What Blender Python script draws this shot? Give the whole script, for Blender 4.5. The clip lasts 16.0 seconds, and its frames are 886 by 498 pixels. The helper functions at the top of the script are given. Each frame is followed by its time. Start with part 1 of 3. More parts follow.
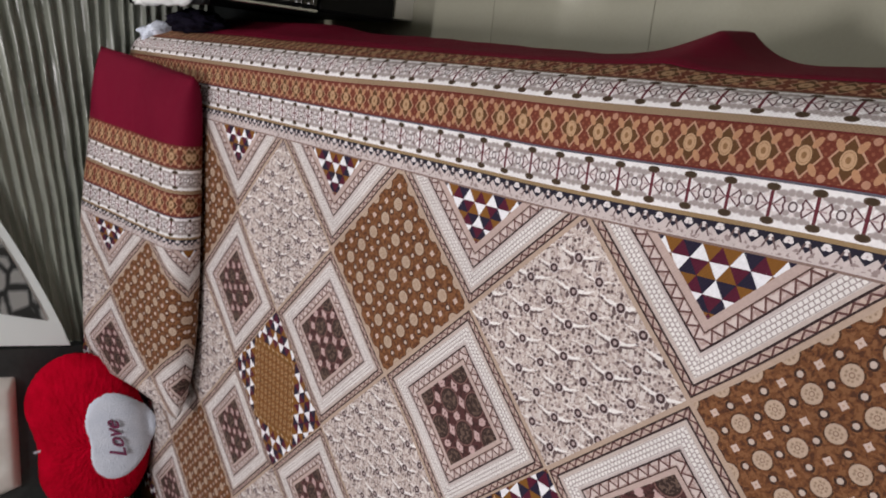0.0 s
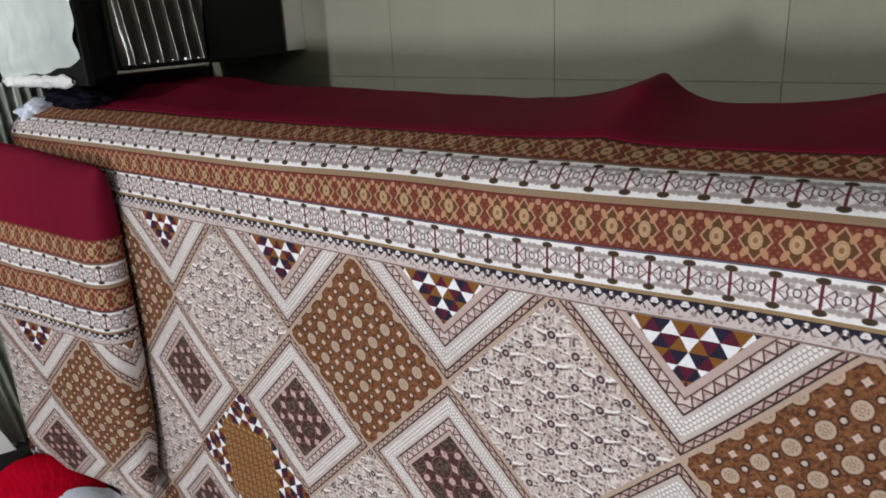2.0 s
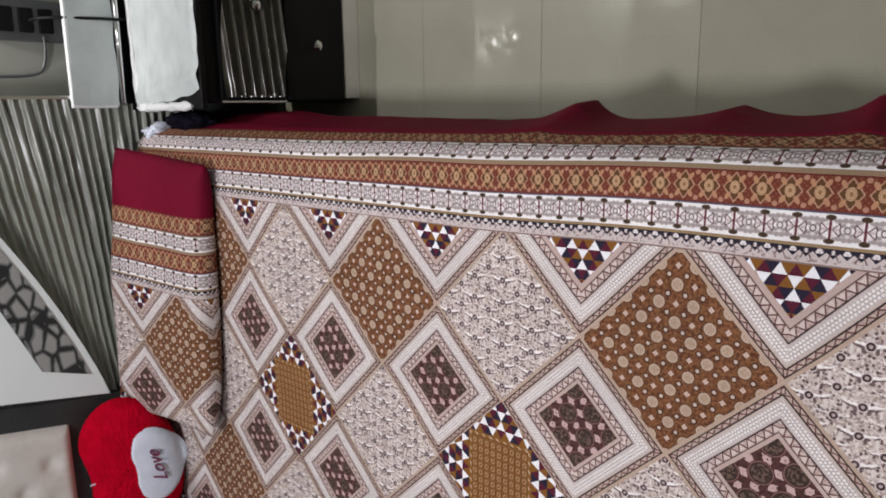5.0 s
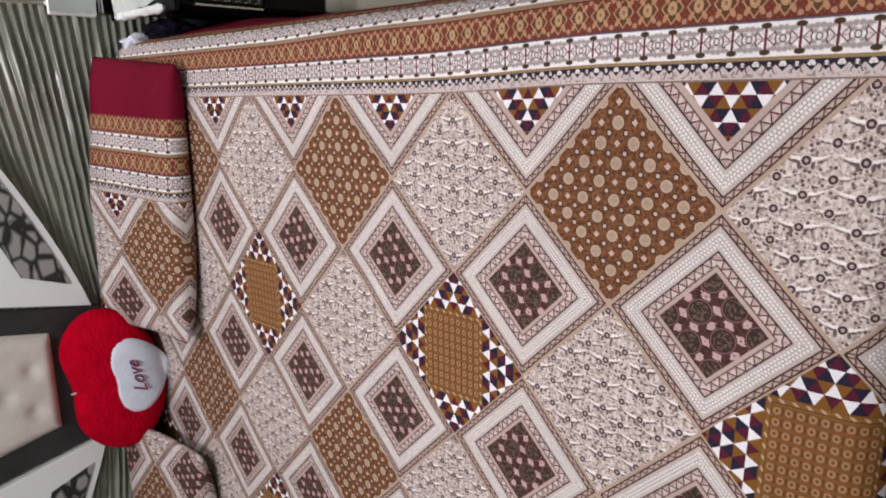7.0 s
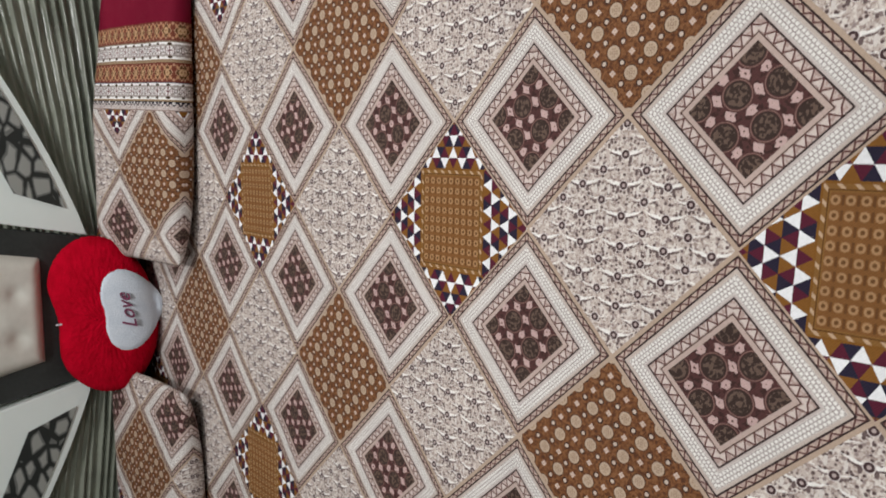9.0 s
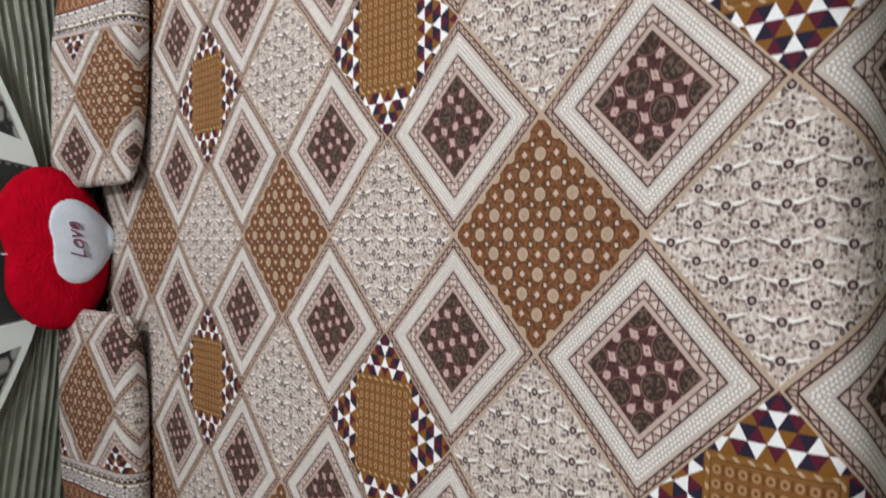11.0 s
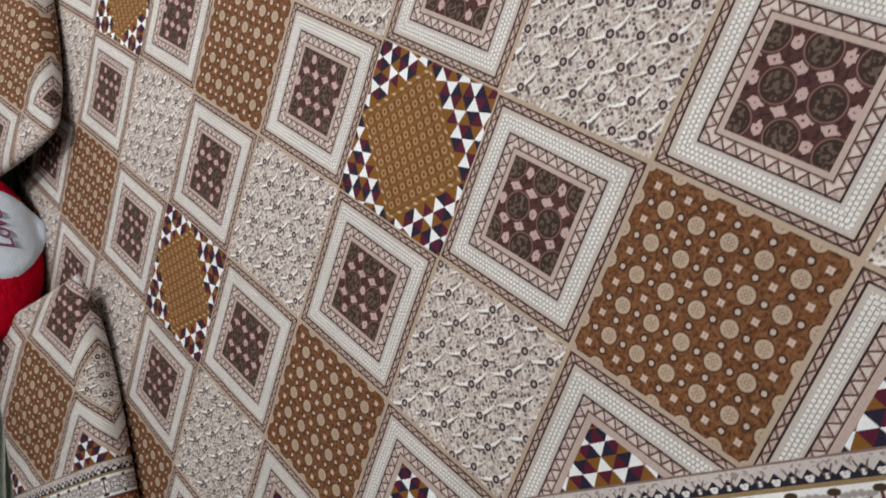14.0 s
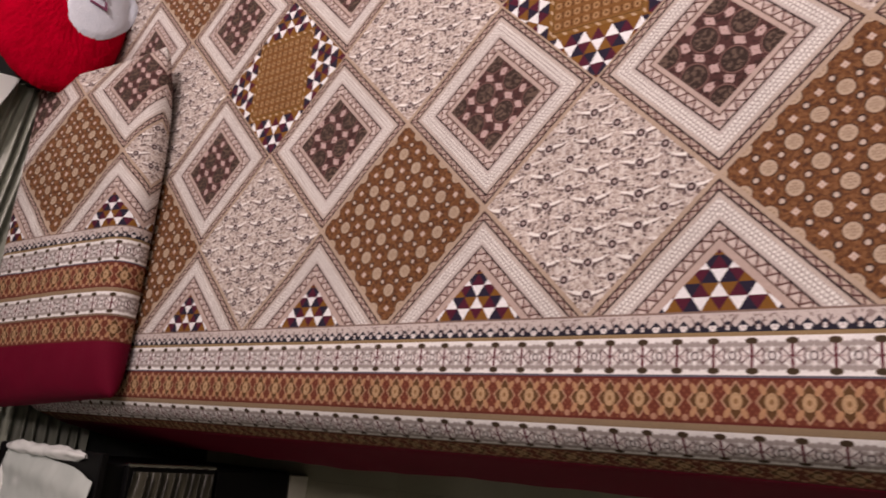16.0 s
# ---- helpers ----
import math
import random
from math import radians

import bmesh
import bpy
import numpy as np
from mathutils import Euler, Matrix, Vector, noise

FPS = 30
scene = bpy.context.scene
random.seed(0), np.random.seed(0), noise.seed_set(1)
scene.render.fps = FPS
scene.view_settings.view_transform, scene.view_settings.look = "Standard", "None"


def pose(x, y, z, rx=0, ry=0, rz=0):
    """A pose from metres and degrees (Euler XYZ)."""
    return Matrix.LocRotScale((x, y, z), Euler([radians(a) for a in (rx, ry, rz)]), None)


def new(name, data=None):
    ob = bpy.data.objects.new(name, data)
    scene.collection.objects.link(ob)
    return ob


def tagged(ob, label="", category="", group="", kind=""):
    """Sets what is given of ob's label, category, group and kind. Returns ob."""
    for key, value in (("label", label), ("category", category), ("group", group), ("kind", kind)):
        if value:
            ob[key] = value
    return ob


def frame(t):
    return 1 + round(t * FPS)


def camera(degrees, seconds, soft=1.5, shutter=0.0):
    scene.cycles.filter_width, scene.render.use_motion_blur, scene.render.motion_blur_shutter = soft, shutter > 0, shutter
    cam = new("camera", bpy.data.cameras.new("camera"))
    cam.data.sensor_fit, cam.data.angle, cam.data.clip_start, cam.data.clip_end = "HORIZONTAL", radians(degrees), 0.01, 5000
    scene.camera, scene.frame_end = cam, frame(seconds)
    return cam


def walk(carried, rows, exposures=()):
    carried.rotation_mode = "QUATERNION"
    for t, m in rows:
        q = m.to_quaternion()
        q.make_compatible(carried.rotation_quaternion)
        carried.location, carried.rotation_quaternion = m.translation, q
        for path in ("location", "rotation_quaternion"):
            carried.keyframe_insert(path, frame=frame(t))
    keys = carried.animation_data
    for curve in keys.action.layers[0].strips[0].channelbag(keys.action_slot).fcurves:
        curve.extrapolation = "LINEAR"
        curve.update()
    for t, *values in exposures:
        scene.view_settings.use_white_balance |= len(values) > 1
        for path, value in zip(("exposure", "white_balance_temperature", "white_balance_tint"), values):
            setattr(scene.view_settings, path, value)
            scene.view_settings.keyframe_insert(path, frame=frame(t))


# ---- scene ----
cam = camera(63.85, 16.0, soft=1.8, shutter=0.3)
# seconds, eye x y z, turn x y z in degrees
PATH = [
    (0.0, 0.9278, -0.1408, 1.2058, -8.64, 46.61, -82.05),
    (0.5, 0.9224, -0.1145, 1.1857, -9.38, 43.96, -85.49),
    (1.0, 0.96, -0.0604, 1.1921, -15.52, 41.29, -88.69),
    (1.5, 1.0444, -0.0339, 1.2061, -17.12, 38.81, -87.16),
    (2.0, 1.0974, -0.0634, 1.2223, -20.68, 36.86, -93.65),
    (2.5, 1.0648, -0.1388, 1.2976, -19.04, 36.73, -93.51),
    (3.0, 1.0342, -0.1918, 1.3685, -15.66, 40.23, -90.59),
    (5.3, 0.9775, -0.4401, 1.5403, -11.14, 40.6, -91.07),
    (5.5, 0.9627, -0.4454, 1.5306, -10.07, 38.04, -90.71),
    (6.0, 0.9249, -0.4637, 1.5107, -12.99, 39.42, -93.08),
    (6.5, 0.8494, -0.4859, 1.4842, -12.38, 42.01, -92.46),
    (7.0, 0.7827, -0.5289, 1.4685, -13.16, 43.12, -91.15),
    (7.5, 0.7237, -0.563, 1.4381, -8.9, 46.09, -89.15),
    (8.0, 0.6515, -0.5406, 1.3993, -7.49, 44.59, -86.83),
    (8.5, 0.527, -0.5086, 1.3737, -8.56, 44.31, -88.25),
    (8.7, 0.4815, -0.506, 1.3649, -8.2, 45.28, -88.7),
    (10.8, 0.0331, -0.5794, 1.3039, 0.41, 45.84, -89.1),
    (11.0, -0.0083, -0.5718, 1.2973, -0.42, 45.45, -89.62),
    (11.5, -0.1412, -0.527, 1.2802, -3.24, 41.08, -90.69),
    (12.0, -0.2574, -0.4871, 1.2652, -3.17, 41.2, -92.14),
    (12.5, -0.3588, -0.4551, 1.2652, -1.88, 41.56, -95.59),
    (13.0, -0.4833, -0.4128, 1.2641, 0.2, 42.84, -100.68),
    (13.5, -0.5459, -0.3535, 1.2673, -0.33, 43.24, -106.66),
    (14.0, -0.6493, -0.2526, 1.2592, -0.84, 40.09, -109.65),
    (14.5, -0.7214, -0.1738, 1.2576, 4.74, 37.48, -105.51),
    (15.0, -0.8405, -0.1386, 1.2923, 10.12, 33.76, -95.16),
    (15.5, -0.8969, -0.1213, 1.3036, 15.31, 33.67, -86.4),
    (16.0, -0.9506, -0.0111, 1.3242, 19.38, 33.92, -84.23),
]
# seconds, stops, kelvin, tint
EXPOSURES = [
    (0.0, 0.1, 6600, 14),
    (0.5, 0.13, 6450, 12),
    (1.5, 0.1, 6350, 11),
    (2.5, 0.17, 6300, 8),
    (3.0, 0.26, 6300, 9),
    (5.5, 0.2, 6450, 15),
    (6.5, 0.22, 6500, 15),
    (7.5, 0.36, 6750, 17),
    (8.0, 0.3, 6850, 17),
    (8.5, 0.25, 6600, 6),
    (11.0, 0.37, 6520, 5),
    (11.5, 0.43, 6250, 2),
    (12.5, 0.47, 6350, 5),
    (13.0, 0.48, 6420, 7),
    (13.5, 0.43, 6380, 3),
    (14.0, 0.43, 6500, 4),
    (14.5, 0.4, 6250, 2),
    (15.0, 0.51, 6530, 8),
    (15.5, 0.52, 6950, 18),
    (16.0, 0.57, 7650, 28),
]
walk(cam, [(t, pose(x, y, z, rx, ry, rz)) for t, x, y, z, rx, ry, rz in PATH], EXPOSURES)

# ---- world, lamps ----
world = bpy.data.worlds.new("world")
scene.world = world
world.use_nodes = True
wn = world.node_tree.nodes["Background"]
wn.inputs[0].default_value = (0.75, 0.85, 1.0, 1)
wn.inputs[1].default_value = 0.05
scene.view_settings.exposure = 0.0


def lamp(name, m, size, power, colour, size_y=None):
    data = bpy.data.lights.new(name, "AREA")
    data.energy, data.color = power, colour
    data.size = size
    if size_y:
        data.shape, data.size_y = "RECTANGLE", size_y
    ob = new(name, data)
    ob.matrix_world = m
    return ob


H = 0.157          # half a diamond of the print, across the bed
RU = 0.980         # its stretch along the bed
TOP = 0.56         # top of the made bed
CEIL = 2.8

# ---- node helpers ----
class V:
    """A number in a node tree; arithmetic on it adds Math nodes."""
    def __init__(self, nt, s):
        self.nt, self.s = nt, s

    def op(self, kind, *others):
        n = self.nt.nodes.new("ShaderNodeMath")
        n.operation = kind
        for k, o in enumerate((self, *others)):
            if isinstance(o, V):
                self.nt.links.new(o.s, n.inputs[k])
            else:
                n.inputs[k].default_value = o
        return V(self.nt, n.outputs[0])

    def const(self, c):
        n = self.nt.nodes.new("ShaderNodeValue")
        n.outputs[0].default_value = c
        return V(self.nt, n.outputs[0])

    def __add__(self, o): return self.op("ADD", o)
    def __mul__(self, o): return self.op("MULTIPLY", o)
    def __sub__(self, o): return self.op("SUBTRACT", o)
    def from_(self, c): return self.const(c).op("SUBTRACT", self)
    def __gt__(self, o): return self.op("GREATER_THAN", o)
    def __lt__(self, o): return self.op("LESS_THAN", o)
    def abs(self): return self.op("ABSOLUTE")
    def floor(self): return self.op("FLOOR")
    def round(self): return self.op("ROUND")
    def frac(self): return self.op("FRACT")
    def max(self, o): return self.op("MAXIMUM", o)
    def min(self, o): return self.op("MINIMUM", o)
    def mod(self, o): return self.op("FLOORED_MODULO", o)
    def sin(self): return self.op("SINE")
    def inv(self): return self.from_(1.0)
    def sq(self): return self * self
    def band(self, lo, hi): return (self > lo) * (self < hi)


class C:
    """A colour in a node tree."""
    def __init__(self, nt, s):
        self.nt, self.s = nt, s

    def over(self, other, mask):
        """This colour, with the other one where the mask is 1."""
        n = self.nt.nodes.new("ShaderNodeMix")
        n.data_type = "RGBA"
        n.clamp_factor = True
        self.nt.links.new(mask.s, n.inputs[0])
        self.nt.links.new(self.s, n.inputs[6])
        if isinstance(other, C):
            self.nt.links.new(other.s, n.inputs[7])
        else:
            n.inputs[7].default_value = (*other, 1)
        return C(self.nt, n.outputs[2])


def rgb(nt, c):
    n = nt.nodes.new("ShaderNodeRGB")
    n.outputs[0].default_value = (*c, 1)
    return C(nt, n.outputs[0])


def node(nt, kind, **inputs):
    n = nt.nodes.new(kind)
    for k, v in inputs.items():
        if hasattr(v, "is_output"):
            nt.links.new(v, n.inputs[k])
        else:
            n.inputs[k].default_value = v
    return n


def fresh(name, rough=0.5, metal=0.0):
    mat = bpy.data.materials.new(name)
    mat.use_nodes = True
    nt = mat.node_tree
    b = nt.nodes["Principled BSDF"]
    b.inputs["Roughness"].default_value = rough
    b.inputs["Metallic"].default_value = metal
    return mat, nt, b


def bump(nt, b, height, strength=0.3, distance=0.002):
    n = node(nt, "ShaderNodeBump", Height=height)
    n.inputs["Strength"].default_value = strength
    n.inputs["Distance"].default_value = distance
    nt.links.new(n.outputs[0], b.inputs["Normal"])


def simple(name, a, c, scale=30.0, rough=0.5, metal=0.0, grain=0.2, rough_var=0.1, sheen=0.0, distance=0.001):
    """A surface of two near tones at two scales, with fine relief."""
    mat, nt, b = fresh(name, rough, metal)
    tc = nt.nodes.new("ShaderNodeTexCoord")
    n1 = node(nt, "ShaderNodeTexNoise", Vector=tc.outputs["Object"], Scale=scale, Detail=6.0)
    n2 = node(nt, "ShaderNodeTexNoise", Vector=tc.outputs["Object"], Scale=scale * 0.13, Detail=3.0)
    f = (V(nt, n1.outputs[0]) - 0.5) * 1.2 + (V(nt, n2.outputs[0]) - 0.5) * 1.6 + 0.5
    col = rgb(nt, a).over(c, f)
    nt.links.new(col.s, b.inputs["Base Color"])
    r = (V(nt, n2.outputs[0]) - 0.5) * (2 * rough_var) + rough
    nt.links.new(r.s, b.inputs["Roughness"])
    if sheen:
        b.inputs["Sheen Weight"].default_value = sheen
    bump(nt, b, n1.outputs[0], grain, distance)
    return mat


# ---- the printed cotton of bedspread and pillows ----
def print_cotton():
    mat, nt, b = fresh("printed_cotton", 0.75)
    uvn = nt.nodes.new("ShaderNodeUVMap")
    sep = nt.nodes.new("ShaderNodeSeparateXYZ")
    nt.links.new(uvn.outputs[0], sep.inputs[0])
    uv = uvn.outputs[0]
    p, q = V(nt, sep.outputs[0]), V(nt, sep.outputs[1])
    BEIGE, PINK, MAROON = (0.43, 0.325, 0.255), (0.40, 0.295, 0.27), (0.15, 0.003, 0.02)
    UMBER, DARK = (0.07, 0.034, 0.027), (0.035, 0.02, 0.02)

    def noise_at(scale, detail=2.0, distortion=0.0):
        return V(nt, node(nt, "ShaderNodeTexNoise", Vector=uv, Scale=scale, Detail=detail, Distortion=distortion).outputs[0])

    aq = q.abs()
    a, bb = (p + q) * 0.5, (p - q) * 0.5
    A, B = a.round(), bb.round()
    x, y = a - A, bb - B
    ci, cj = A + B, (A - B).abs()
    m = x.abs().max(y.abs())
    il, jl = x + y, x - y
    odd = cj.mod(2.0) > 0.5
    even = odd.inv()
    two = ci.mod(4.0).band(1.0, 3.0)
    j2 = cj.band(1.5, 2.5)
    is_v = cj > 4.5
    is_g = even * j2 * two
    is_b = even * j2.inv() * two.inv()

    # small triangles in four colours, in rows; the rows turn upright beside the gold panels
    across = (il + 0.026).abs() * (1 / 0.463)
    edge = across.max(jl.abs() * (1 / 0.53))
    turn = is_g * (across > (jl.abs() * (1 / 0.53)))
    al = (il + turn * (jl - il)) * (1 / 0.127)
    away = (jl.abs() + 0.004 + is_g * -0.642) + turn * ((il + 0.026).abs() - jl.abs() + 0.0675)
    up = away * (1 / 0.112) + 8.0
    up = up + is_v * ((jl.abs() - 0.025) * (1 / 0.0975) + 7.0 - up)
    r = up.floor()
    v = up.frac()
    flip = r.mod(2.0)
    centre = (r * 0.5).floor().mod(2.0)
    side = (al.abs() + centre + 1.0).mod(2.0) - 1.0
    gap = side.abs()
    half = (v + flip.inv() * (v * -2.0 + 1.0)) * 0.5
    # from the middle outwards each white one is followed by navy, maroon, gold, and in every other row by gold, maroon, navy
    dark = ((side > 0.0) - flip).abs() < 0.5
    mosaic = rgb(nt, (0.2, 0.085, 0.018)).over((0.02, 0.016, 0.034), dark).over((0.085, 0.012, 0.028), gap > half.inv()).over((0.8, 0.8, 0.83), gap < half)

    # floral white diamonds: rings in staggered columns, each second one under a pale arched leaf
    col_f = il * (1 / 0.2)
    fx = (col_f - col_f.round()) * 0.2
    fy = ((jl * (1 / 0.25) + 0.75 + (col_f.round().mod(2.0) > 0.5) * 0.5).frac() - 0.5) * 0.25
    fr = fx.sq() + fy.sq()
    ex = ((il * (1 / 0.4) + 0.5).frac() - 0.5) * 0.4
    ey = ((jl * (1 / 0.25) + 0.67).frac() - 0.5) * 0.25
    vo = node(nt, "ShaderNodeTexVoronoi", Vector=uv, Scale=29.0, Randomness=0.8)
    vd = V(nt, vo.outputs["Distance"])
    vs = nt.nodes.new("ShaderNodeSeparateXYZ")
    nt.links.new(vo.outputs["Color"], vs.inputs[0])
    vc = V(nt, vs.outputs[0])
    nz = noise_at(22.0, 2.0, 0.8)
    nz2 = noise_at(34.0, 2.0, 0.4)
    white = rgb(nt, (0.52, 0.44, 0.405)).over((0.66, 0.6, 0.565), nz > 0.52).over((0.35, 0.275, 0.25), nz2 > 0.56)
    white = white.over((0.3, 0.235, 0.225), (vd < 0.44) * (vc < 0.8)).over((0.1, 0.068, 0.066), (vd < 0.36) * (vc < 0.62))
    stem = ((ex.abs() - 0.135).sq() * 3600.0 + (ey + 0.055).sq() * 420.0) < 0.7
    bud = ((ex.abs() - 0.05).sq() * 3200.0 + (ey + 0.055).sq() * 1100.0) < 0.7
    arch = (ey + ex.sq() * -1.3 + 0.012 + (nz2 - 0.5) * 0.03).abs() < (ex.sq().from_(0.036) * 0.42)
    under = (ey + ex.sq() * -1.3 + 0.036 + (nz2 - 0.5) * 0.03).abs() < (ex.sq().from_(0.03) * 0.4)
    ex2 = ((il * (1 / 0.4)).frac() - 0.5) * 0.4
    ey2 = ((jl * (1 / 0.25) + 0.17).frac() - 0.5) * 0.25
    arch2 = (ey2 + ex2.sq() * -1.1 + 0.01 + (nz2 - 0.5) * 0.04).abs() < (ex2.sq().from_(0.026) * 0.34)
    under2 = (ey2 + ex2.sq() * -1.1 + 0.032 + (nz2 - 0.5) * 0.04).abs() < (ex2.sq().from_(0.02) * 0.4)
    white = white.over((0.15, 0.108, 0.105), under2 * (nz > 0.42)).over((0.76, 0.72, 0.7), arch2)
    white = white.over((0.64, 0.585, 0.56), stem).over((0.14, 0.1, 0.098), bud)
    white = white.over((0.12, 0.085, 0.082), under * (nz2 > 0.4)).over((0.8, 0.77, 0.75), arch)
    white = white.over((0.62, 0.555, 0.54), fr < 0.0018).over((0.06, 0.034, 0.036), fr < 0.0012).over((0.42, 0.34, 0.33), fr < 0.00022)

    # brown diamonds with rosettes
    gx, gy = (x * 6.0).round() - x * 6.0, (y * 6.0).round() - y * 6.0
    hx, hy = gx.abs().from_(0.5), gy.abs().from_(0.5)
    rr = gx.sq() + gy.sq()
    bn = noise_at(30.0, 2.0, 0.5)
    brown = rgb(nt, (0.155, 0.062, 0.026)).over((0.21, 0.094, 0.042), bn > 0.55).over((0.085, 0.034, 0.018), bn < 0.42)
    dot = (hx.sq() + gy.sq()).min(hy.sq() + gx.sq())
    brown = brown.over((0.045, 0.024, 0.018), dot.band(0.006, 0.02) * (bn > 0.46))
    brown = brown.over((0.07, 0.034, 0.018), rr.band(0.06, 0.088) * (bn > 0.5))
    petal = ((gx.abs() - 0.12).sq() + (gy.abs() - 0.06).sq()).min((gx.abs() - 0.06).sq() + (gy.abs() - 0.12).sq())
    brown = brown.over((0.46, 0.345, 0.26), rr < 0.061).over((0.31, 0.22, 0.155), (rr < 0.055) * (petal < 0.0012))
    brown = brown.over((0.25, 0.16, 0.11), rr.band(0.002, 0.005)).over((0.38, 0.28, 0.21), rr.band(0.05, 0.054))
    star = hx.max(hy) + (hx - hy).abs() * 0.12
    brown = brown.over((0.56, 0.43, 0.37), star < 0.098).over((0.4, 0.27, 0.2), star < 0.025)
    brown = brown.over((0.52, 0.42, 0.36), dot < 0.006)

    # framed diamonds
    along = x + (x.abs() > y.abs()) * (y - x)
    z1 = (along * 15.0).frac()
    zig = (((z1 - 0.5).abs() * 0.1 - (m - 0.275)).abs() < 0.008)
    zig2 = (((z1 - 0.5).abs() * 0.056 - (m - 0.452)).abs() < 0.006)
    ra = x * (1 / (0.49 * 0.38))
    rb = ra.round()
    cx = (ra - rb) * (0.38 / 0.45)
    cy = (y * (1 / (0.49 * 0.45)) + (rb.mod(2.0) < 0.5) * 0.5 + 0.5).frac() - 0.5
    cr = cx.sq() + cy.sq()
    seed = (noise_at(30.0, 1.0, 0.5) > 0.52)
    k1 = (cx.abs() - 0.42).abs() * 1.25 + (cy.abs() - 0.25).abs()
    k2 = cx.abs() * 1.25 + (cy.abs() - 0.5).abs()
    blob = k1.min(k2) + (noise_at(40.0, 1.0, 0.3) - 0.5) * 0.22
    core = rgb(nt, (0.08, 0.033, 0.032)).over((0.045, 0.022, 0.02), noise_at(26.0, 1.0, 0.3) > 0.55).over((0.5, 0.35, 0.335), blob.band(0.02, 0.185))
    core = core.over((0.075, 0.03, 0.03), cr < 0.155).over((0.2, 0.115, 0.1), cr.band(0.11, 0.13))
    core = core.over((0.042, 0.026, 0.022), cr < 0.1).over((0.125, 0.082, 0.066), (cr < 0.075) * seed)
    framed = core.over(mosaic, is_v)
    zn = (noise_at(34.0, 1.0) > 0.5)
    ZIG = (0.12, 0.055, 0.05)
    framed = framed.over((0.47, 0.36, 0.325), (m + is_v * 0.012) > 0.24).over(UMBER, m > 0.266).over(PINK, m > 0.273)
    framed = framed.over((0.53, 0.43, 0.4), (m > 0.273) * zn).over((0.6, 0.51, 0.48), m.band(0.28, 0.32) * (((z1 - 0.5).abs() * 0.1 - (m - 0.275)) > 0.0)).over(ZIG, (m > 0.273) * zig)
    framed = framed.over(DARK, m > 0.323).over((0.5, 0.43, 0.41), m > 0.333).over((0.6, 0.55, 0.535), m > 0.345)
    la = (along * 42.0).frac()
    lb = (along * 42.0 + 0.5).frac()
    framed = framed.over((0.33, 0.28, 0.27), m.band(0.35, 0.417))
    lace = (m.band(0.353, 0.37) + m.band(0.397, 0.414)) * (la > 0.22) + m.band(0.375, 0.392) * (lb > 0.22)
    framed = framed.over((0.74, 0.71, 0.69), lace)
    framed = framed.over((0.50, 0.42, 0.38), m > 0.42).over(DARK, m > 0.438).over(PINK, m > 0.449)
    framed = framed.over((0.5, 0.39, 0.33), (m > 0.449) * zn).over(ZIG, (m > 0.449) * zig2)
    framed = framed.over(DARK, m.band(0.478, 0.487)).over((0.38, 0.27, 0.19), m > 0.487)

    # gold panel with the triangles round it
    ox, oy = ((il + 0.026) * 10.9 + 0.5).frac() - 0.5, (jl * 9.9 + 0.5).frac() - 0.5
    sqr = ox.abs().max(oy.abs()) * 0.6 + (ox.abs() + oy.abs()) * 0.3
    gold = rgb(nt, (0.19, 0.082, 0.026)).over((0.12, 0.05, 0.017), (ox.abs() > 0.4) * (oy.abs() < 0.34)).over((0.35, 0.2, 0.1), sqr < 0.31).over((0.13, 0.058, 0.02), sqr < 0.14)
    hatch = ((il + jl) * 60.0).sin() > 0.55
    gold = gold.over((0.215, 0.105, 0.03), edge > 0.86).over((0.11, 0.045, 0.012), (edge > 0.88) * (edge < 0.9))
    gold = gold.over((0.48, 0.33, 0.22), (edge > 0.905) * hatch).over((0.19, 0.08, 0.016), edge > 0.965)
    panel = gold.over(mosaic, edge > 1.0)

    field = white.over(brown, is_b).over(panel, is_g).over(framed, odd)
    field = field.over(BEIGE, (m > 0.488) * is_g.inv())

    # the border bands
    per = 2 / 9
    tt = (((p + 0.043) * 5.0 + 0.5).frac() - 0.5).abs()

    def chain(lo, shift):
        ta = (((p + shift) * 4.0 + 0.5).frac() - 0.5).abs()
        w = (aq - lo) * (1 / 0.25)            # 0 to 1 across the band
        wc = (w - 0.5).abs()
        c = rgb(nt, (0.78, 0.76, 0.76))
        GREY = (0.34, 0.295, 0.285)
        c = c.over((0.66, 0.605, 0.6), (wc < 0.34) * (noise_at(24.0, 1.0, 0.5) > 0.5))
        for tx, tw, kx, kw in ((0.25, 0.28, 60.0, 100.0), (0.42, 0.31, 80.0, 90.0), (0.37, 0.15, 110.0, 150.0), (0.13, 0.3, 200.0, 220.0)):
            c = c.over(GREY, ((ta - tx).sq() * kx + (wc - tw).sq() * kw).from_(1.0).max(0.0) * 1.6)
        # two rounded wings, narrow at the stem and wide outside, outlined
        wing = ((ta - 0.06) * 5.2).max(0.0).min(1.0) * 0.19 + 0.025
        tip = ta + (wc - 0.09).abs() * 0.35
        inside = (wc < wing) * (tip < 0.33)
        c = c.over((0.1, 0.045, 0.05), inside)
        c = c.over((0.66, 0.6, 0.595), (wc < (wing - 0.05)) * (tip < 0.285) * (ta > 0.075))
        c = c.over((0.4, 0.3, 0.3), ta.band(0.06, 0.22) * (wc < 0.02))
        ring = (ta - 0.5).sq() * 90.0 + wc.sq() * 60.0
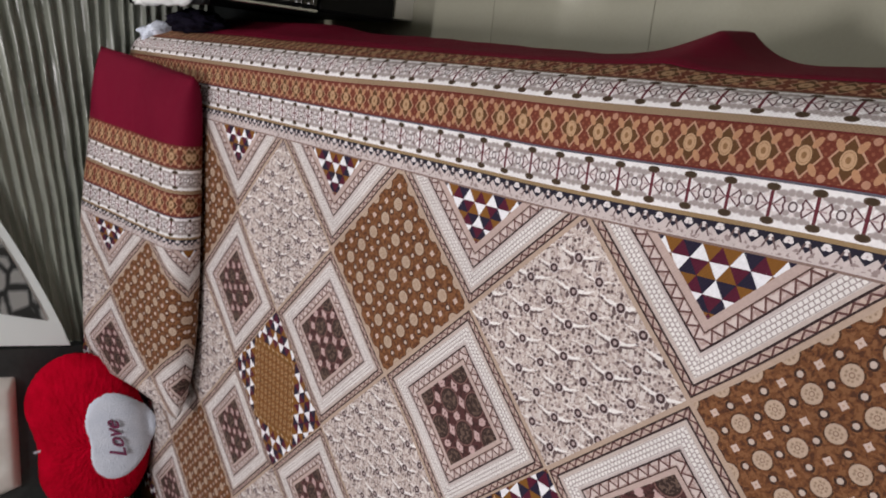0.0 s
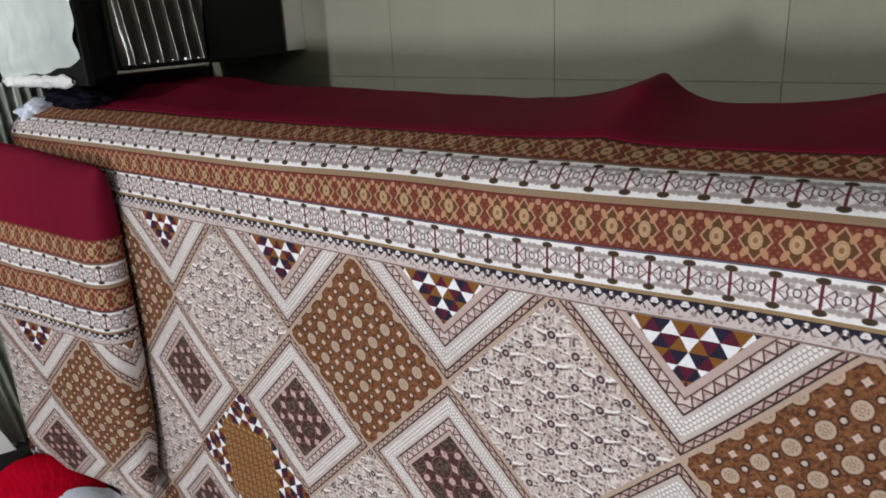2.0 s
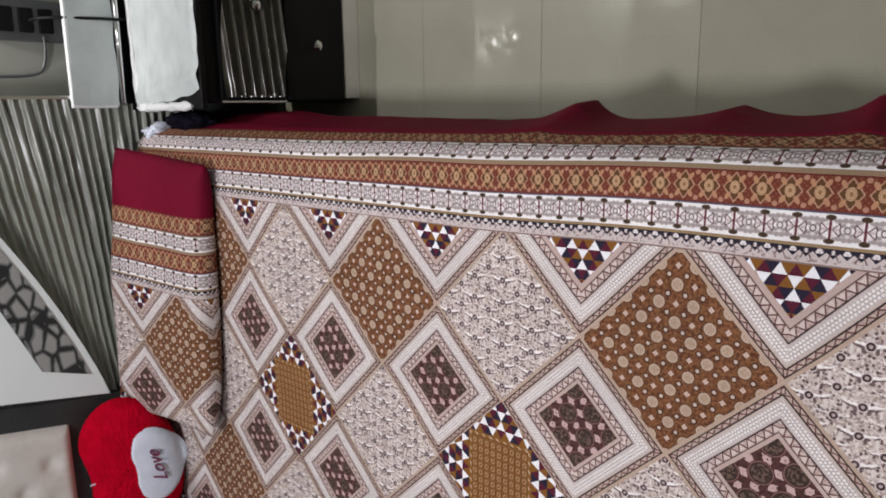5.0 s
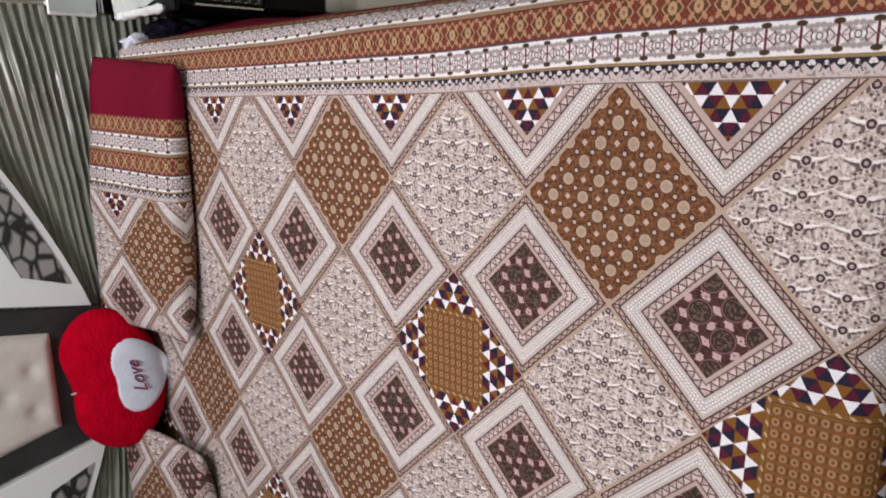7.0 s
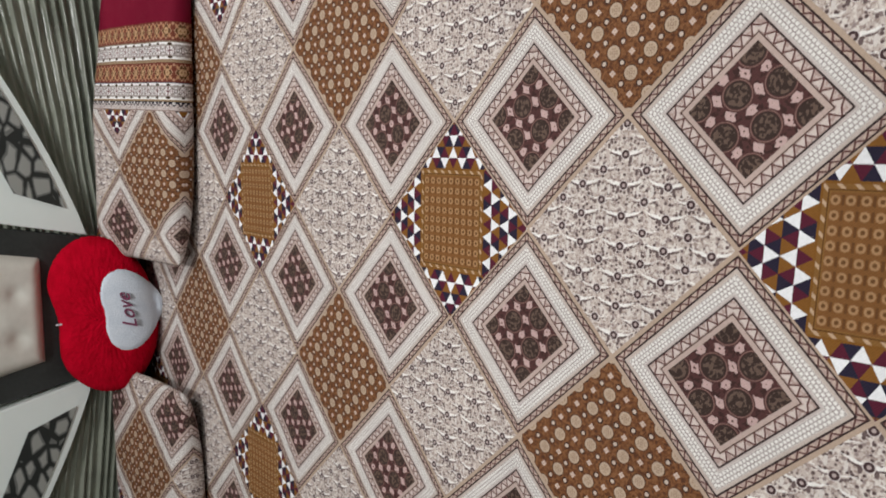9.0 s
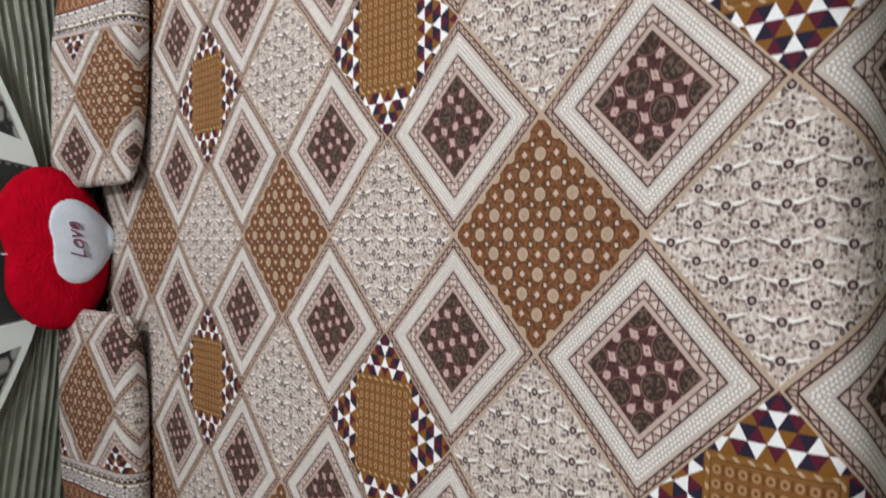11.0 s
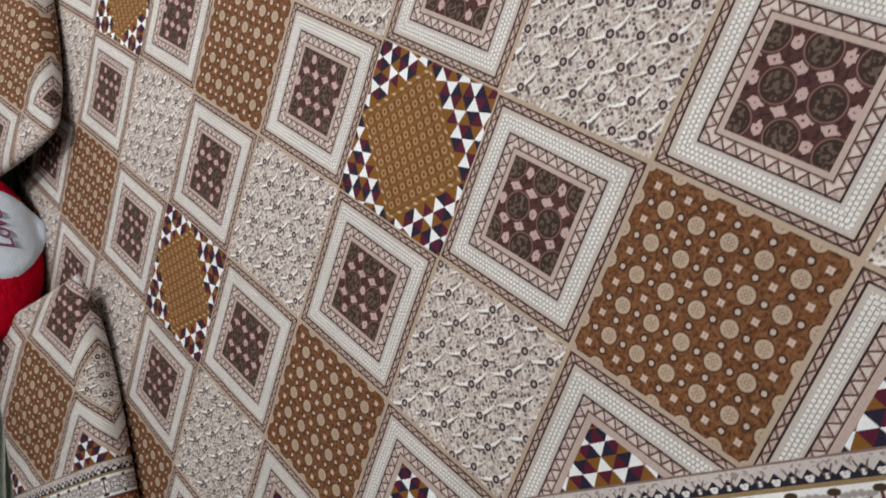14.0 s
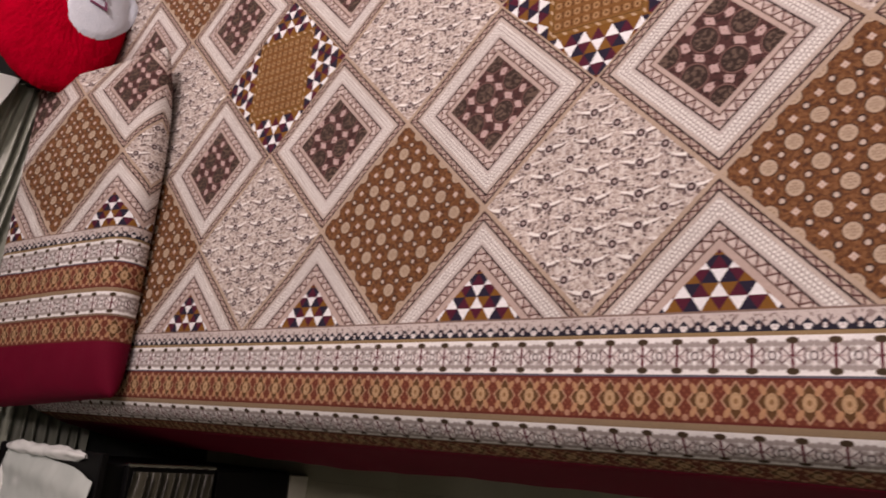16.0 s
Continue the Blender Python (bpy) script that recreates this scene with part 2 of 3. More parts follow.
        c = c.over((0.66, 0.62, 0.62), ring < 1.0).over((0.1, 0.07, 0.072), ring.band(0.4, 1.0))
        c = c.over((0.12, 0.025, 0.035), (ta < 0.04) * (wc < 0.4))
        cap = ta.sq() * 34.0 + wc.from_(0.39).sq() * 110.0
        return c.over((0.1, 0.066, 0.045), cap < 0.9).over((0.052, 0.034, 0.02), cap < 0.55)

    def rust_band(lo, hi):
        w = (aq - lo) * (1 / (hi - lo)) - 0.5
        wa = w.abs()
        sa = ((p * (1 / per) + 0.5).frac() - 0.5).abs()
        rr2 = sa.sq() + w.sq()
        dia = sa + wa
        c = rgb(nt, (0.145, 0.036, 0.022)).over((0.21, 0.07, 0.04), ((p * 126.0).sin() * (aq * 120.0).sin()) > 0.45)
        c = c.over((0.105, 0.05, 0.02), dia < 0.38)
        c = c.over((0.42, 0.25, 0.165), (dia - 0.42).abs() < 0.03)
        du, dv = sa + wa - 0.5, sa - wa
        c = c.over((0.42, 0.225, 0.125), (du.sq() * 20.0 + dv.sq() * 62.0) < 0.78)
        c = c.over((0.4, 0.21, 0.14), ((sa - 0.5).sq() * 50.0 + (wa - 0.38).sq() * 90.0) < 0.5)
        c = c.over((0.46, 0.29, 0.17), rr2 < 0.034).over((0.3, 0.18, 0.1), rr2.band(0.018, 0.022)).over((0.24, 0.13, 0.06), rr2 < 0.004)
        return c.over((0.12, 0.02, 0.018), wa > 0.465)

    w2 = (aq - 5.085) * (1 / 0.033)
    lean = (tt - 0.5).abs()
    thin = rgb(nt, (0.02, 0.018, 0.03))
    blossom = (tt.sq() * 70.0 + (w2 - 0.62).sq() * 8.0).min((tt - 0.065).sq() * 130.0 + (w2 - 0.1).sq() * 5.0)
    thin = thin.over((0.7, 0.66, 0.66), blossom < 0.8).over((0.4, 0.33, 0.33), (tt.sq() * 500.0 + (w2 - 0.2).sq() * 20.0) < 0.5)
    thin = thin.over((0.68, 0.63, 0.62), (lean.sq() * 130.0 + (w2 - 0.2).sq() * 2.6) < 0.8)
    vine = (tt - 0.25).abs() * 0.2
    curl = noise_at(30.0, 1.0, 0.6)
    leaf = (lean - 0.13 + (aq - 5.06) * 2.2).abs()
    thin = thin.over((0.55, 0.48, 0.465), (aq + vine) < 5.09).over((0.13, 0.085, 0.085), (leaf < 0.03) * aq.band(5.025, 5.095))
    thin = thin.over((0.3, 0.235, 0.225), ((aq + vine) < 5.06) * (aq > 5.0) * (curl > 0.56))
    thin = thin.over((0.22, 0.15, 0.13), aq < 4.99).over((0.28, 0.19, 0.1), aq > 5.122)
    out = field.over(thin, aq > 4.975).over(chain(5.155, 0.037), aq > 5.15)
    out = out.over((0.1, 0.1, 0.13), aq > 5.405).over(rust_band(5.42, 5.72), aq > 5.42)
    out = out.over((0.27, 0.19, 0.12), aq > 5.72).over(chain(5.775, 0.0), aq > 5.77)
    out = out.over((0.2, 0.14, 0.1), aq > 6.025).over(rust_band(6.05, 6.34), aq > 6.05).over(MAROON, aq > 6.34)

    # washed, uneven dye
    wear = (noise_at(1.3, 4.0) - 0.5) * 0.35 + (noise_at(40.0, 2.0) - 0.5) * 0.3 + 1.0
    hsv = node(nt, "ShaderNodeHueSaturation", Color=out.s)
    nt.links.new(wear.s, hsv.inputs["Value"])
    nt.links.new(hsv.outputs[0], b.inputs["Base Color"])
    weave = ((p * 260.0).sin() * (q * 260.0).sin())
    h = weave * 0.4 + noise_at(6.0, 4.0) * 3.0
    bump(nt, b, h.s, 0.35, 0.0015)
    b.inputs["Specular IOR Level"].default_value = 0.12
    return mat


M_PRINT = print_cotton()
M_SATIN = simple("pleated_satin", (0.185, 0.202, 0.165), (0.32, 0.342, 0.282), 18.0, 0.3, 0.0, 0.25, 0.1, 0.3)
M_WHITE_LACQUER = simple("white_lacquer", (0.8, 0.88, 0.87), (0.86, 0.93, 0.92), 8.0, 0.3, 0.0, 0.05)
M_CHARCOAL = simple("charcoal_leather", (0.018, 0.022, 0.022), (0.04, 0.045, 0.045), 90.0, 0.45, 0.0, 0.4)
M_CREAM = simple("cream_leatherette", (0.62, 0.6, 0.55), (0.72, 0.7, 0.65), 60.0, 0.45, 0.0, 0.25)
M_PLUSH = simple("red_plush", (0.35, 0.0008, 0.011), (0.52, 0.0015, 0.02), 220.0, 0.95, 0.0, 0.8, 0.05, 0.0, 0.003)
M_PLUSH.node_tree.nodes["Principled BSDF"].inputs["Specular IOR Level"].default_value = 0.05
M_PATCH = simple("white_plush", (0.6, 0.66, 0.76), (0.72, 0.77, 0.86), 260.0, 0.95, 0.0, 0.9, 0.05, 0.0, 0.003)
M_THREAD = simple("plum_thread", (0.12, 0.02, 0.06), (0.2, 0.03, 0.09), 300.0, 0.7)
M_BLACK = simple("black_laminate", (0.003, 0.003, 0.0035), (0.006, 0.0055, 0.006), 20.0, 0.5, 0.0, 0.05)
M_BLACK.node_tree.nodes["Principled BSDF"].inputs["Specular IOR Level"].default_value = 0.22
M_WALL = simple("wall_paint", (0.25, 0.26, 0.225), (0.31, 0.32, 0.28), 6.0, 0.7, 0.0, 0.1)
M_CEIL = simple("ceiling_paint", (0.54, 0.54, 0.5), (0.6, 0.6, 0.56), 6.0, 0.8, 0.0, 0.1)
M_GLOSS = simple("glossy_white_top", (0.7, 0.73, 0.72), (0.8, 0.82, 0.81), 5.0, 0.12, 0.0, 0.03)
M_CHROME = simple("chrome", (0.75, 0.75, 0.75), (0.85, 0.85, 0.85), 40.0, 0.15, 1.0, 0.05)
M_RAIL = simple("dark_rail", (0.03, 0.022, 0.018), (0.05, 0.036, 0.03), 25.0, 0.4, 0.0, 0.1)
M_TICK = simple("mattress_ticking", (0.5, 0.5, 0.48), (0.6, 0.6, 0.58), 40.0, 0.8)
M_SOCKET = simple("dark_plastic", (0.05, 0.055, 0.055), (0.08, 0.085, 0.085), 40.0, 0.4, 0.0, 0.05)
M_PLEAT = simple("dark_fluted_satin", (0.03, 0.028, 0.018), (0.07, 0.065, 0.045), 30.0, 0.22, 0.0, 0.2, 0.08, 0.3)
M_BEIGE = simple("beige_laminate", (0.7, 0.68, 0.6), (0.78, 0.75, 0.67), 20.0, 0.4, 0.0, 0.1)
M_CRYSTAL = simple("crystal_knob", (0.8, 0.8, 0.82), (0.9, 0.9, 0.92), 90.0, 0.05, 1.0, 0.05, 0.02)
M_BLUE_CLOTH = simple("navy_cloth", (0.004, 0.0035, 0.008), (0.01, 0.008, 0.016), 120.0, 0.95, 0.0, 1.0, 0.05, 0.0, 0.004)
M_BLUE_CLOTH.node_tree.nodes["Principled BSDF"].inputs["Specular IOR Level"].default_value = 0.05
M_FILM = simple("milky_plastic", (0.42, 0.47, 0.455), (0.6, 0.65, 0.63), 14.0, 0.1, 0.0, 0.08, 0.04, 0.0, 0.002)
M_GROUT = simple("grout", (0.25, 0.246, 0.2), (0.3, 0.295, 0.24), 60.0, 0.6)


def leaf_material():
    mat, nt, b = fresh("leaf_inlay", 0.4)
    tc = nt.nodes.new("ShaderNodeTexCoord")
    mp = node(nt, "ShaderNodeMapping", Vector=tc.outputs["Object"])
    mp.inputs["Rotation"].default_value = (0, radians(35), 0)
    mp.inputs["Scale"].default_value = (1.0, 1.0, 1.7)
    vor = node(nt, "ShaderNodeTexVoronoi", Vector=mp.outputs[0], Scale=17.0, Randomness=0.9)
    vor.feature = "DISTANCE_TO_EDGE"
    d = V(nt, vor.outputs["Distance"])
    f = V(nt, node(nt, "ShaderNodeTexNoise", Vector=tc.outputs["Object"], Scale=26.0, Detail=3.0).outputs[0])
    g = V(nt, node(nt, "ShaderNodeTexNoise", Vector=tc.outputs["Object"], Scale=9.0, Detail=1.0).outputs[0])
    shape = d + (f - 0.5) * 0.16 + (g - 0.5) * 0.2
    col = rgb(nt, (0.02, 0.024, 0.024)).over((0.16, 0.17, 0.165), shape > 0.09).over((0.34, 0.35, 0.335), shape > 0.17)
    nt.links.new(col.s, b.inputs["Base Color"])
    bump(nt, b, d.s, 0.4, 0.003)
    return mat


M_LEAF = leaf_material()


def tile_material():
    mat, nt, b = fresh("vitrified_tile", 0.13)
    tc = nt.nodes.new("ShaderNodeTexCoord")
    info = nt.nodes.new("ShaderNodeObjectInfo")
    n1 = V(nt, node(nt, "ShaderNodeTexNoise", Vector=tc.outputs["Object"], Scale=5.0, Detail=6.0, Distortion=1.0).outputs[0])
    n2 = V(nt, node(nt, "ShaderNodeTexNoise", Vector=tc.outputs["Object"], Scale=160.0, Detail=2.0).outputs[0])
    f = (n1 - 0.5) * 1.3 + (n2 - 0.5) * 0.5 + (V(nt, info.outputs["Random"]) - 0.5) * 0.4 + 0.5
    col = rgb(nt, (0.33, 0.325, 0.25)).over((0.4, 0.393, 0.31), f)
    nt.links.new(col.s, b.inputs["Base Color"])
    r = (n1 - 0.5) * 0.03 + 0.04
    nt.links.new(r.s, b.inputs["Roughness"])
    return mat


M_TILE = tile_material()

# ---- mesh helpers ----
def mesh_of(name, bm, material, smooth=False):
    me = bpy.data.meshes.new(name)
    bmesh.ops.recalc_face_normals(bm, faces=bm.faces[:])
    bm.to_mesh(me)
    bm.free()
    me.materials.append(material)
    if smooth:
        for f in me.polygons:
            f.use_smooth = True
    return me


def part(name, bm, material, parent=None, label="", smooth=False):
    ob = new(name, mesh_of(name, bm, material, smooth))
    if parent:
        ob.parent = parent
    if label:
        ob["label"] = label
    return ob


def thing(name, label, category, group="", at=(0, 0, 0)):
    ob = new(name)
    ob.location = at
    return tagged(ob, label, category, group)


def box(x0, x1, y0, y1, z0, z1, bev=0.0, seg=2):
    bm = bmesh.new()
    bmesh.ops.create_cube(bm, size=1)
    for v in bm.verts:
        v.co = ((x0 + x1) / 2 + v.co.x * (x1 - x0), (y0 + y1) / 2 + v.co.y * (y1 - y0), (z0 + z1) / 2 + v.co.z * (z1 - z0))
    if bev:
        bmesh.ops.bevel(bm, geom=bm.edges[:], offset=bev, segments=seg, affect="EDGES", profile=0.5)
    return bm


def slab(points, y0, y1, bev=0.0):
    """A board with the outline points (x, z), from y0 to y1."""
    bm = bmesh.new()
    vs = [bm.verts.new((x, y0, z)) for x, z in points]
    f = bm.faces.new(vs)
    r = bmesh.ops.extrude_face_region(bm, geom=[f])
    for v in r["geom"]:
        if isinstance(v, bmesh.types.BMVert):
            v.co.y = y1
    if bev:
        front = [e for e in bm.edges if all(abs(v.co.y - min(y0, y1)) < 1e-6 for v in e.verts)]
        bmesh.ops.bevel(bm, geom=front, offset=bev, segments=2, affect="EDGES", profile=0.5)
    return bm


def grid_mesh(name, fn, nu, nv, material, uvfn=None, smooth=True):
    """A sheet of nu x nv squares; fn(s, t) gives the place, uvfn(s, t) the print's coordinates."""
    verts = [fn(i / nu, j / nv) for j in range(nv + 1) for i in range(nu + 1)]
    w = nu + 1
    faces = [(j * w + i, j * w + i + 1, (j + 1) * w + i + 1, (j + 1) * w + i) for j in range(nv) for i in range(nu)]
    me = bpy.data.meshes.new(name)
    me.from_pydata(verts, [], faces)
    if uvfn:
        lay = me.uv_layers.new(name="print")
        co = [uvfn(i / nu, j / nv) for j in range(nv + 1) for i in range(nu + 1)]
        vi = np.empty(len(me.loops), dtype=np.int32)
        me.loops.foreach_get("vertex_index", vi)
        lay.data.foreach_set("uv", np.array(co, dtype=np.float32)[vi].ravel())
    me.materials.append(material)
    if smooth:
        me.polygons.foreach_set("use_smooth", [True] * len(me.polygons))
    return me


def fbm(x, y, z=0.0):
    return noise.noise((x, y, z)) + 0.5 * noise.noise((2.1 * x, 2.1 * y, z + 5)) + 0.25 * noise.noise((4.3 * x, 4.3 * y, z + 9))


# ---- the room ----
RX0, RX1, RY0, RY1 = -2.3, 2.5, -2.6, 1.75


def wall(name, b):
    return tagged(part(name, b, M_WALL), "plain painted plaster wall", "wall", kind="structure")


wall("wall_north", box(RX0 - 0.15, RX1 + 0.15, RY1, RY1 + 0.15, -0.1, CEIL))
wall("wall_south", box(RX0 - 0.15, RX1 + 0.15, RY0 - 0.15, RY0, -0.1, CEIL))
wall("wall_west", box(RX0 - 0.15, RX0, RY0, RY1, -0.1, CEIL))
wall("wall_east", box(RX1, RX1 + 0.15, RY0, RY1, -0.1, CEIL))
tagged(part("ceiling", box(RX0 - 0.15, RX1 + 0.15, RY0 - 0.15, RY1 + 0.15, CEIL, CEIL + 0.1), M_CEIL), "white painted ceiling", "ceiling", kind="structure")
floor = tagged(part("floor", box(RX0 - 0.15, RX1 + 0.15, RY0 - 0.15, RY1 + 0.15, -0.1, -0.003), M_GROUT), "glossy grey-beige vitrified tile floor", "floor", kind="structure")

# ---- lamps ----
# first is known by its floor reflection; the other three are added for brightness
LAMPS = [(1.71, 1.5, 16, 0.05), (0.56, 0.4, 25, 0.3), (2.1, -1.4, 4, 0.3), (-0.35, -0.6, 12, 0.3)]


def downlight(x, y, size):
    ob = thing("ceiling_light", "round recessed white ceiling downlight, placed unseen to light the room", "ceiling light", "ceiling downlights", (x, y, CEIL))
    bm = bmesh.new()
    bmesh.ops.create_cone(bm, cap_ends=True, segments=32, radius1=size * 0.55 + 0.03, radius2=size * 0.55 + 0.04, depth=0.012)
    bmesh.ops.translate(bm, verts=bm.verts[:], vec=(0, 0, -0.006))
    part("rim", bm, M_WHITE_LACQUER, ob)
    return ob


for lx, ly, power, size in LAMPS:
    downlight(lx, ly, size)
    lamp("lamp", pose(lx, ly, CEIL - 0.02), size, power, (1.0, 0.98, 1.0))

wall_lamp = thing("wall_lamp", "small chrome wall lamp with two round bulbs", "wall lamp", "", (1.32, RY1, 1.37))
part("bracket", box(-0.02, 0.02, -0.012, 0.0, -0.14, 0.14, 0.004), M_CHROME, wall_lamp)
for bx0, bz0 in ((-0.02, -0.08), (0.02, 0.09)):
    bm = bmesh.new()
    bmesh.ops.create_cone(bm, cap_ends=True, segments=20, radius1=0.022, radius2=0.022, depth=0.01)
    bmesh.ops.rotate(bm, verts=bm.verts[:], matrix=Matrix.Rotation(radians(90), 3, "X"))
    bmesh.ops.translate(bm, verts=bm.verts[:], vec=(bx0, -0.018, bz0))
    part("bulb", bm, M_WHITE_LACQUER, wall_lamp)
    lamp("wall_lamp_light", pose(1.32 + bx0, RY1 - 0.03, 1.37 + bz0, 60, 0, 0), 0.02, 4.2, (1.0, 0.96, 0.9))

# ---- bed ----
bed = thing("bed", "upholstered double bed with pleated grey satin headboard and white fan panels", "bed")
part("side_rail", box(-0.90, -0.865, -0.36, 1.58, 0.0, 0.30, 0.004), M_RAIL, bed)
part("side_rail", box(0.865, 0.90, -0.36, 1.58, 0.0, 0.30, 0.004), M_RAIL, bed)
part("foot_rail", box(-0.864, 0.864, -0.36, -0.325, 0.0, 0.30, 0.004), M_RAIL, bed)
part("base", box(-0.86, 0.86, -0.32, 1.58, 0.02, 0.33, 0.004), M_RAIL, bed)
mattress = tagged(part("mattress", box(-0.925, 0.925, -0.365, 1.60, 0.332, TOP - 0.012, 0.05, 5), M_TICK, smooth=True), "thick mattress under the printed bedspread", "mattress")

HB = 1.64     # front of the headboard's padding
part("back_board", box(-1.03, 1.03, HB + 0.02, HB + 0.1, 0.0, 1.42, 0.006), M_CHARCOAL, bed)


def pleats(sign):
    def fn(s, t):
        x, z = 0.0 + 1.03 * s, 0.36 + 1.05 * t
        d = 1.03 - x
        e = (z - 0.14 * d) / (1 - 0.33 * d)
        e += 0.004 * fbm(x * 3.0 + 7 * sign, z * 5.0)
        k = e / 0.0265 + 0.25 * fbm(x * 2.2, e * 30.0, sign)
        f = k % 1.0
        ridge = (1 - abs(2 * f - 1)) ** 1.6 * (0.75 + 0.3 * noise.noise((x * 4, math.floor(k) * 3.7, sign)))
        return (sign * x, HB + 0.018 - 0.02 * ridge - 0.004 * fbm(x * 2, z * 3, 2), z)
    me = grid_mesh("pleated_cover", fn, 60, 420, M_SATIN)
    ob = new("pleated_cover", me)
    ob.parent = bed
    ob["label"] = "pleated grey satin padding"
    return ob


pleats(1)
pleats(-1)
part("side_trim", box(1.03, 1.04, HB - 0.005, HB + 0.1, 0.3, 1.42, 0.002), M_CHROME, bed, "thin bright metal edge trim")
part("side_trim", box(-1.04, -1.03, HB - 0.005, HB + 0.1, 0.3, 1.42, 0.002), M_CHROME, bed, "thin bright metal edge trim")
CX = -0.02


def fan(sign):
    def arc(off, x0, x1, n=14):
        out = []
        for k in range(n + 1):
            x = x0 + (x1 - x0) * k / n
            z = 0.712 + 0.33 * (x - 0.205) + 0.27 * (x - 0.205) ** 2 + off
            out.append((x, z))
        return out
    outer = arc(0.0, 0.205, 0.95)
    pts = outer + [(0.93, 1.3), (0.32, 1.36), (0.262, 1.0)]
    board = part("fan_panel", slab([(CX + sign * x, z) for x, z in pts], HB - 0.028, HB + 0.02, 0.004), M_WHITE_LACQUER, bed, "white lacquered fan panel")
    win = arc(0.024, 0.281, 0.84) + [(0.80, 1.15), (0.62, 1.045), (0.53, 0.975), (0.325, 0.887)]
    part("leaf_inlay", slab([(CX + sign * x, z) for x, z in win], HB - 0.032, HB - 0.029), M_LEAF, board, "dark inlay with grey leaf pattern")
    return board


fan(1)
fan(-1)
part("centre_frame", slab([(CX - 0.2, 0.60), (CX + 0.2, 0.60), (CX + 0.2, 0.72), (CX + 0.31, 1.36), (CX - 0.31, 1.36), (CX - 0.2, 0.72)], HB - 0.018, HB + 0.021, 0.003), M_CHARCOAL, bed, "dark leather surround")


def tufted():
    pts = ((-0.14, 0.832), (0.15, 0.832), (0.235, 1.30), (-0.235, 1.30))

    def fn(s, t):
        xl = pts[0][0] + (pts[3][0] - pts[0][0]) * t
        xr = pts[1][0] + (pts[2][0] - pts[1][0]) * t
        x = xl + (xr - xl) * s
        z = 0.832 + 0.468 * t
        e = min(s, 1 - s, t * 1.6, (1 - t) * 1.6)
        puff = 0.03 * (1 - max(0.0, 1 - e / 0.12) ** 2.5)
        for bx, bz in ((-0.06, 0.9), (0.06, 0.9), (0.0, 0.97), (-0.1, 1.04), (0.1, 1.04), (0.0, 1.11), (-0.1, 1.2), (0.1, 1.2)):
            d = math.hypot(x - bx, z - bz)
            puff -= 0.012 * math.exp(-(d / 0.022) ** 2)
        return (CX + x, HB - 0.016 - puff, z)
    ob = new("tufted_panel", grid_mesh("tufted_panel", fn, 60, 80, M_CREAM))
    ob.parent = bed
    ob["label"] = "cream tufted leatherette panel"
    return ob


tufted()

# ---- bedspread ----
EDGE, FOOT = 0.885, -0.33      # where the cloth begins to turn down


def fall(a, r=0.05, steep=radians(73), knee=0.066, low=radians(85)):
    """Way out and way down, for a length a of cloth past the edge."""
    if a <= 0:
        return a, 0.0
    q = r * steep
    if a < q:
        return r * math.sin(a / r), r * (1 - math.cos(a / r))
    k = min(knee, a - q)
    rest = a - q - k
    return (r * math.sin(steep) + math.cos(steep) * k + math.cos(low) * rest,
            r * (1 - math.cos(steep)) + math.sin(steep) * k + math.sin(low) * rest)


# place along the bed, how far out, width towards the head and towards the foot
FOLDS_R = ((0.28, 0.04, 0.075, 0.032), (0.0, 0.026, 0.08, 0.06), (-0.215, 0.046, 0.05, 0.04))
FOLDS_L = ((0.9, 0.01, 0.12, 0.12), (0.05, 0.014, 0.08, 0.08), (-0.2, 0.02, 0.06, 0.06))


def ease(k):
    k = min(1.0, max(0.0, k))
    return k * k * (3 - 2 * k)


def spread_at(s, t):
    p = -10.35 + (2.2 + 1.7 + 10.35) * s        # along the bed, head to foot
    q = -7.5 + 15.0 * t
    return p, q


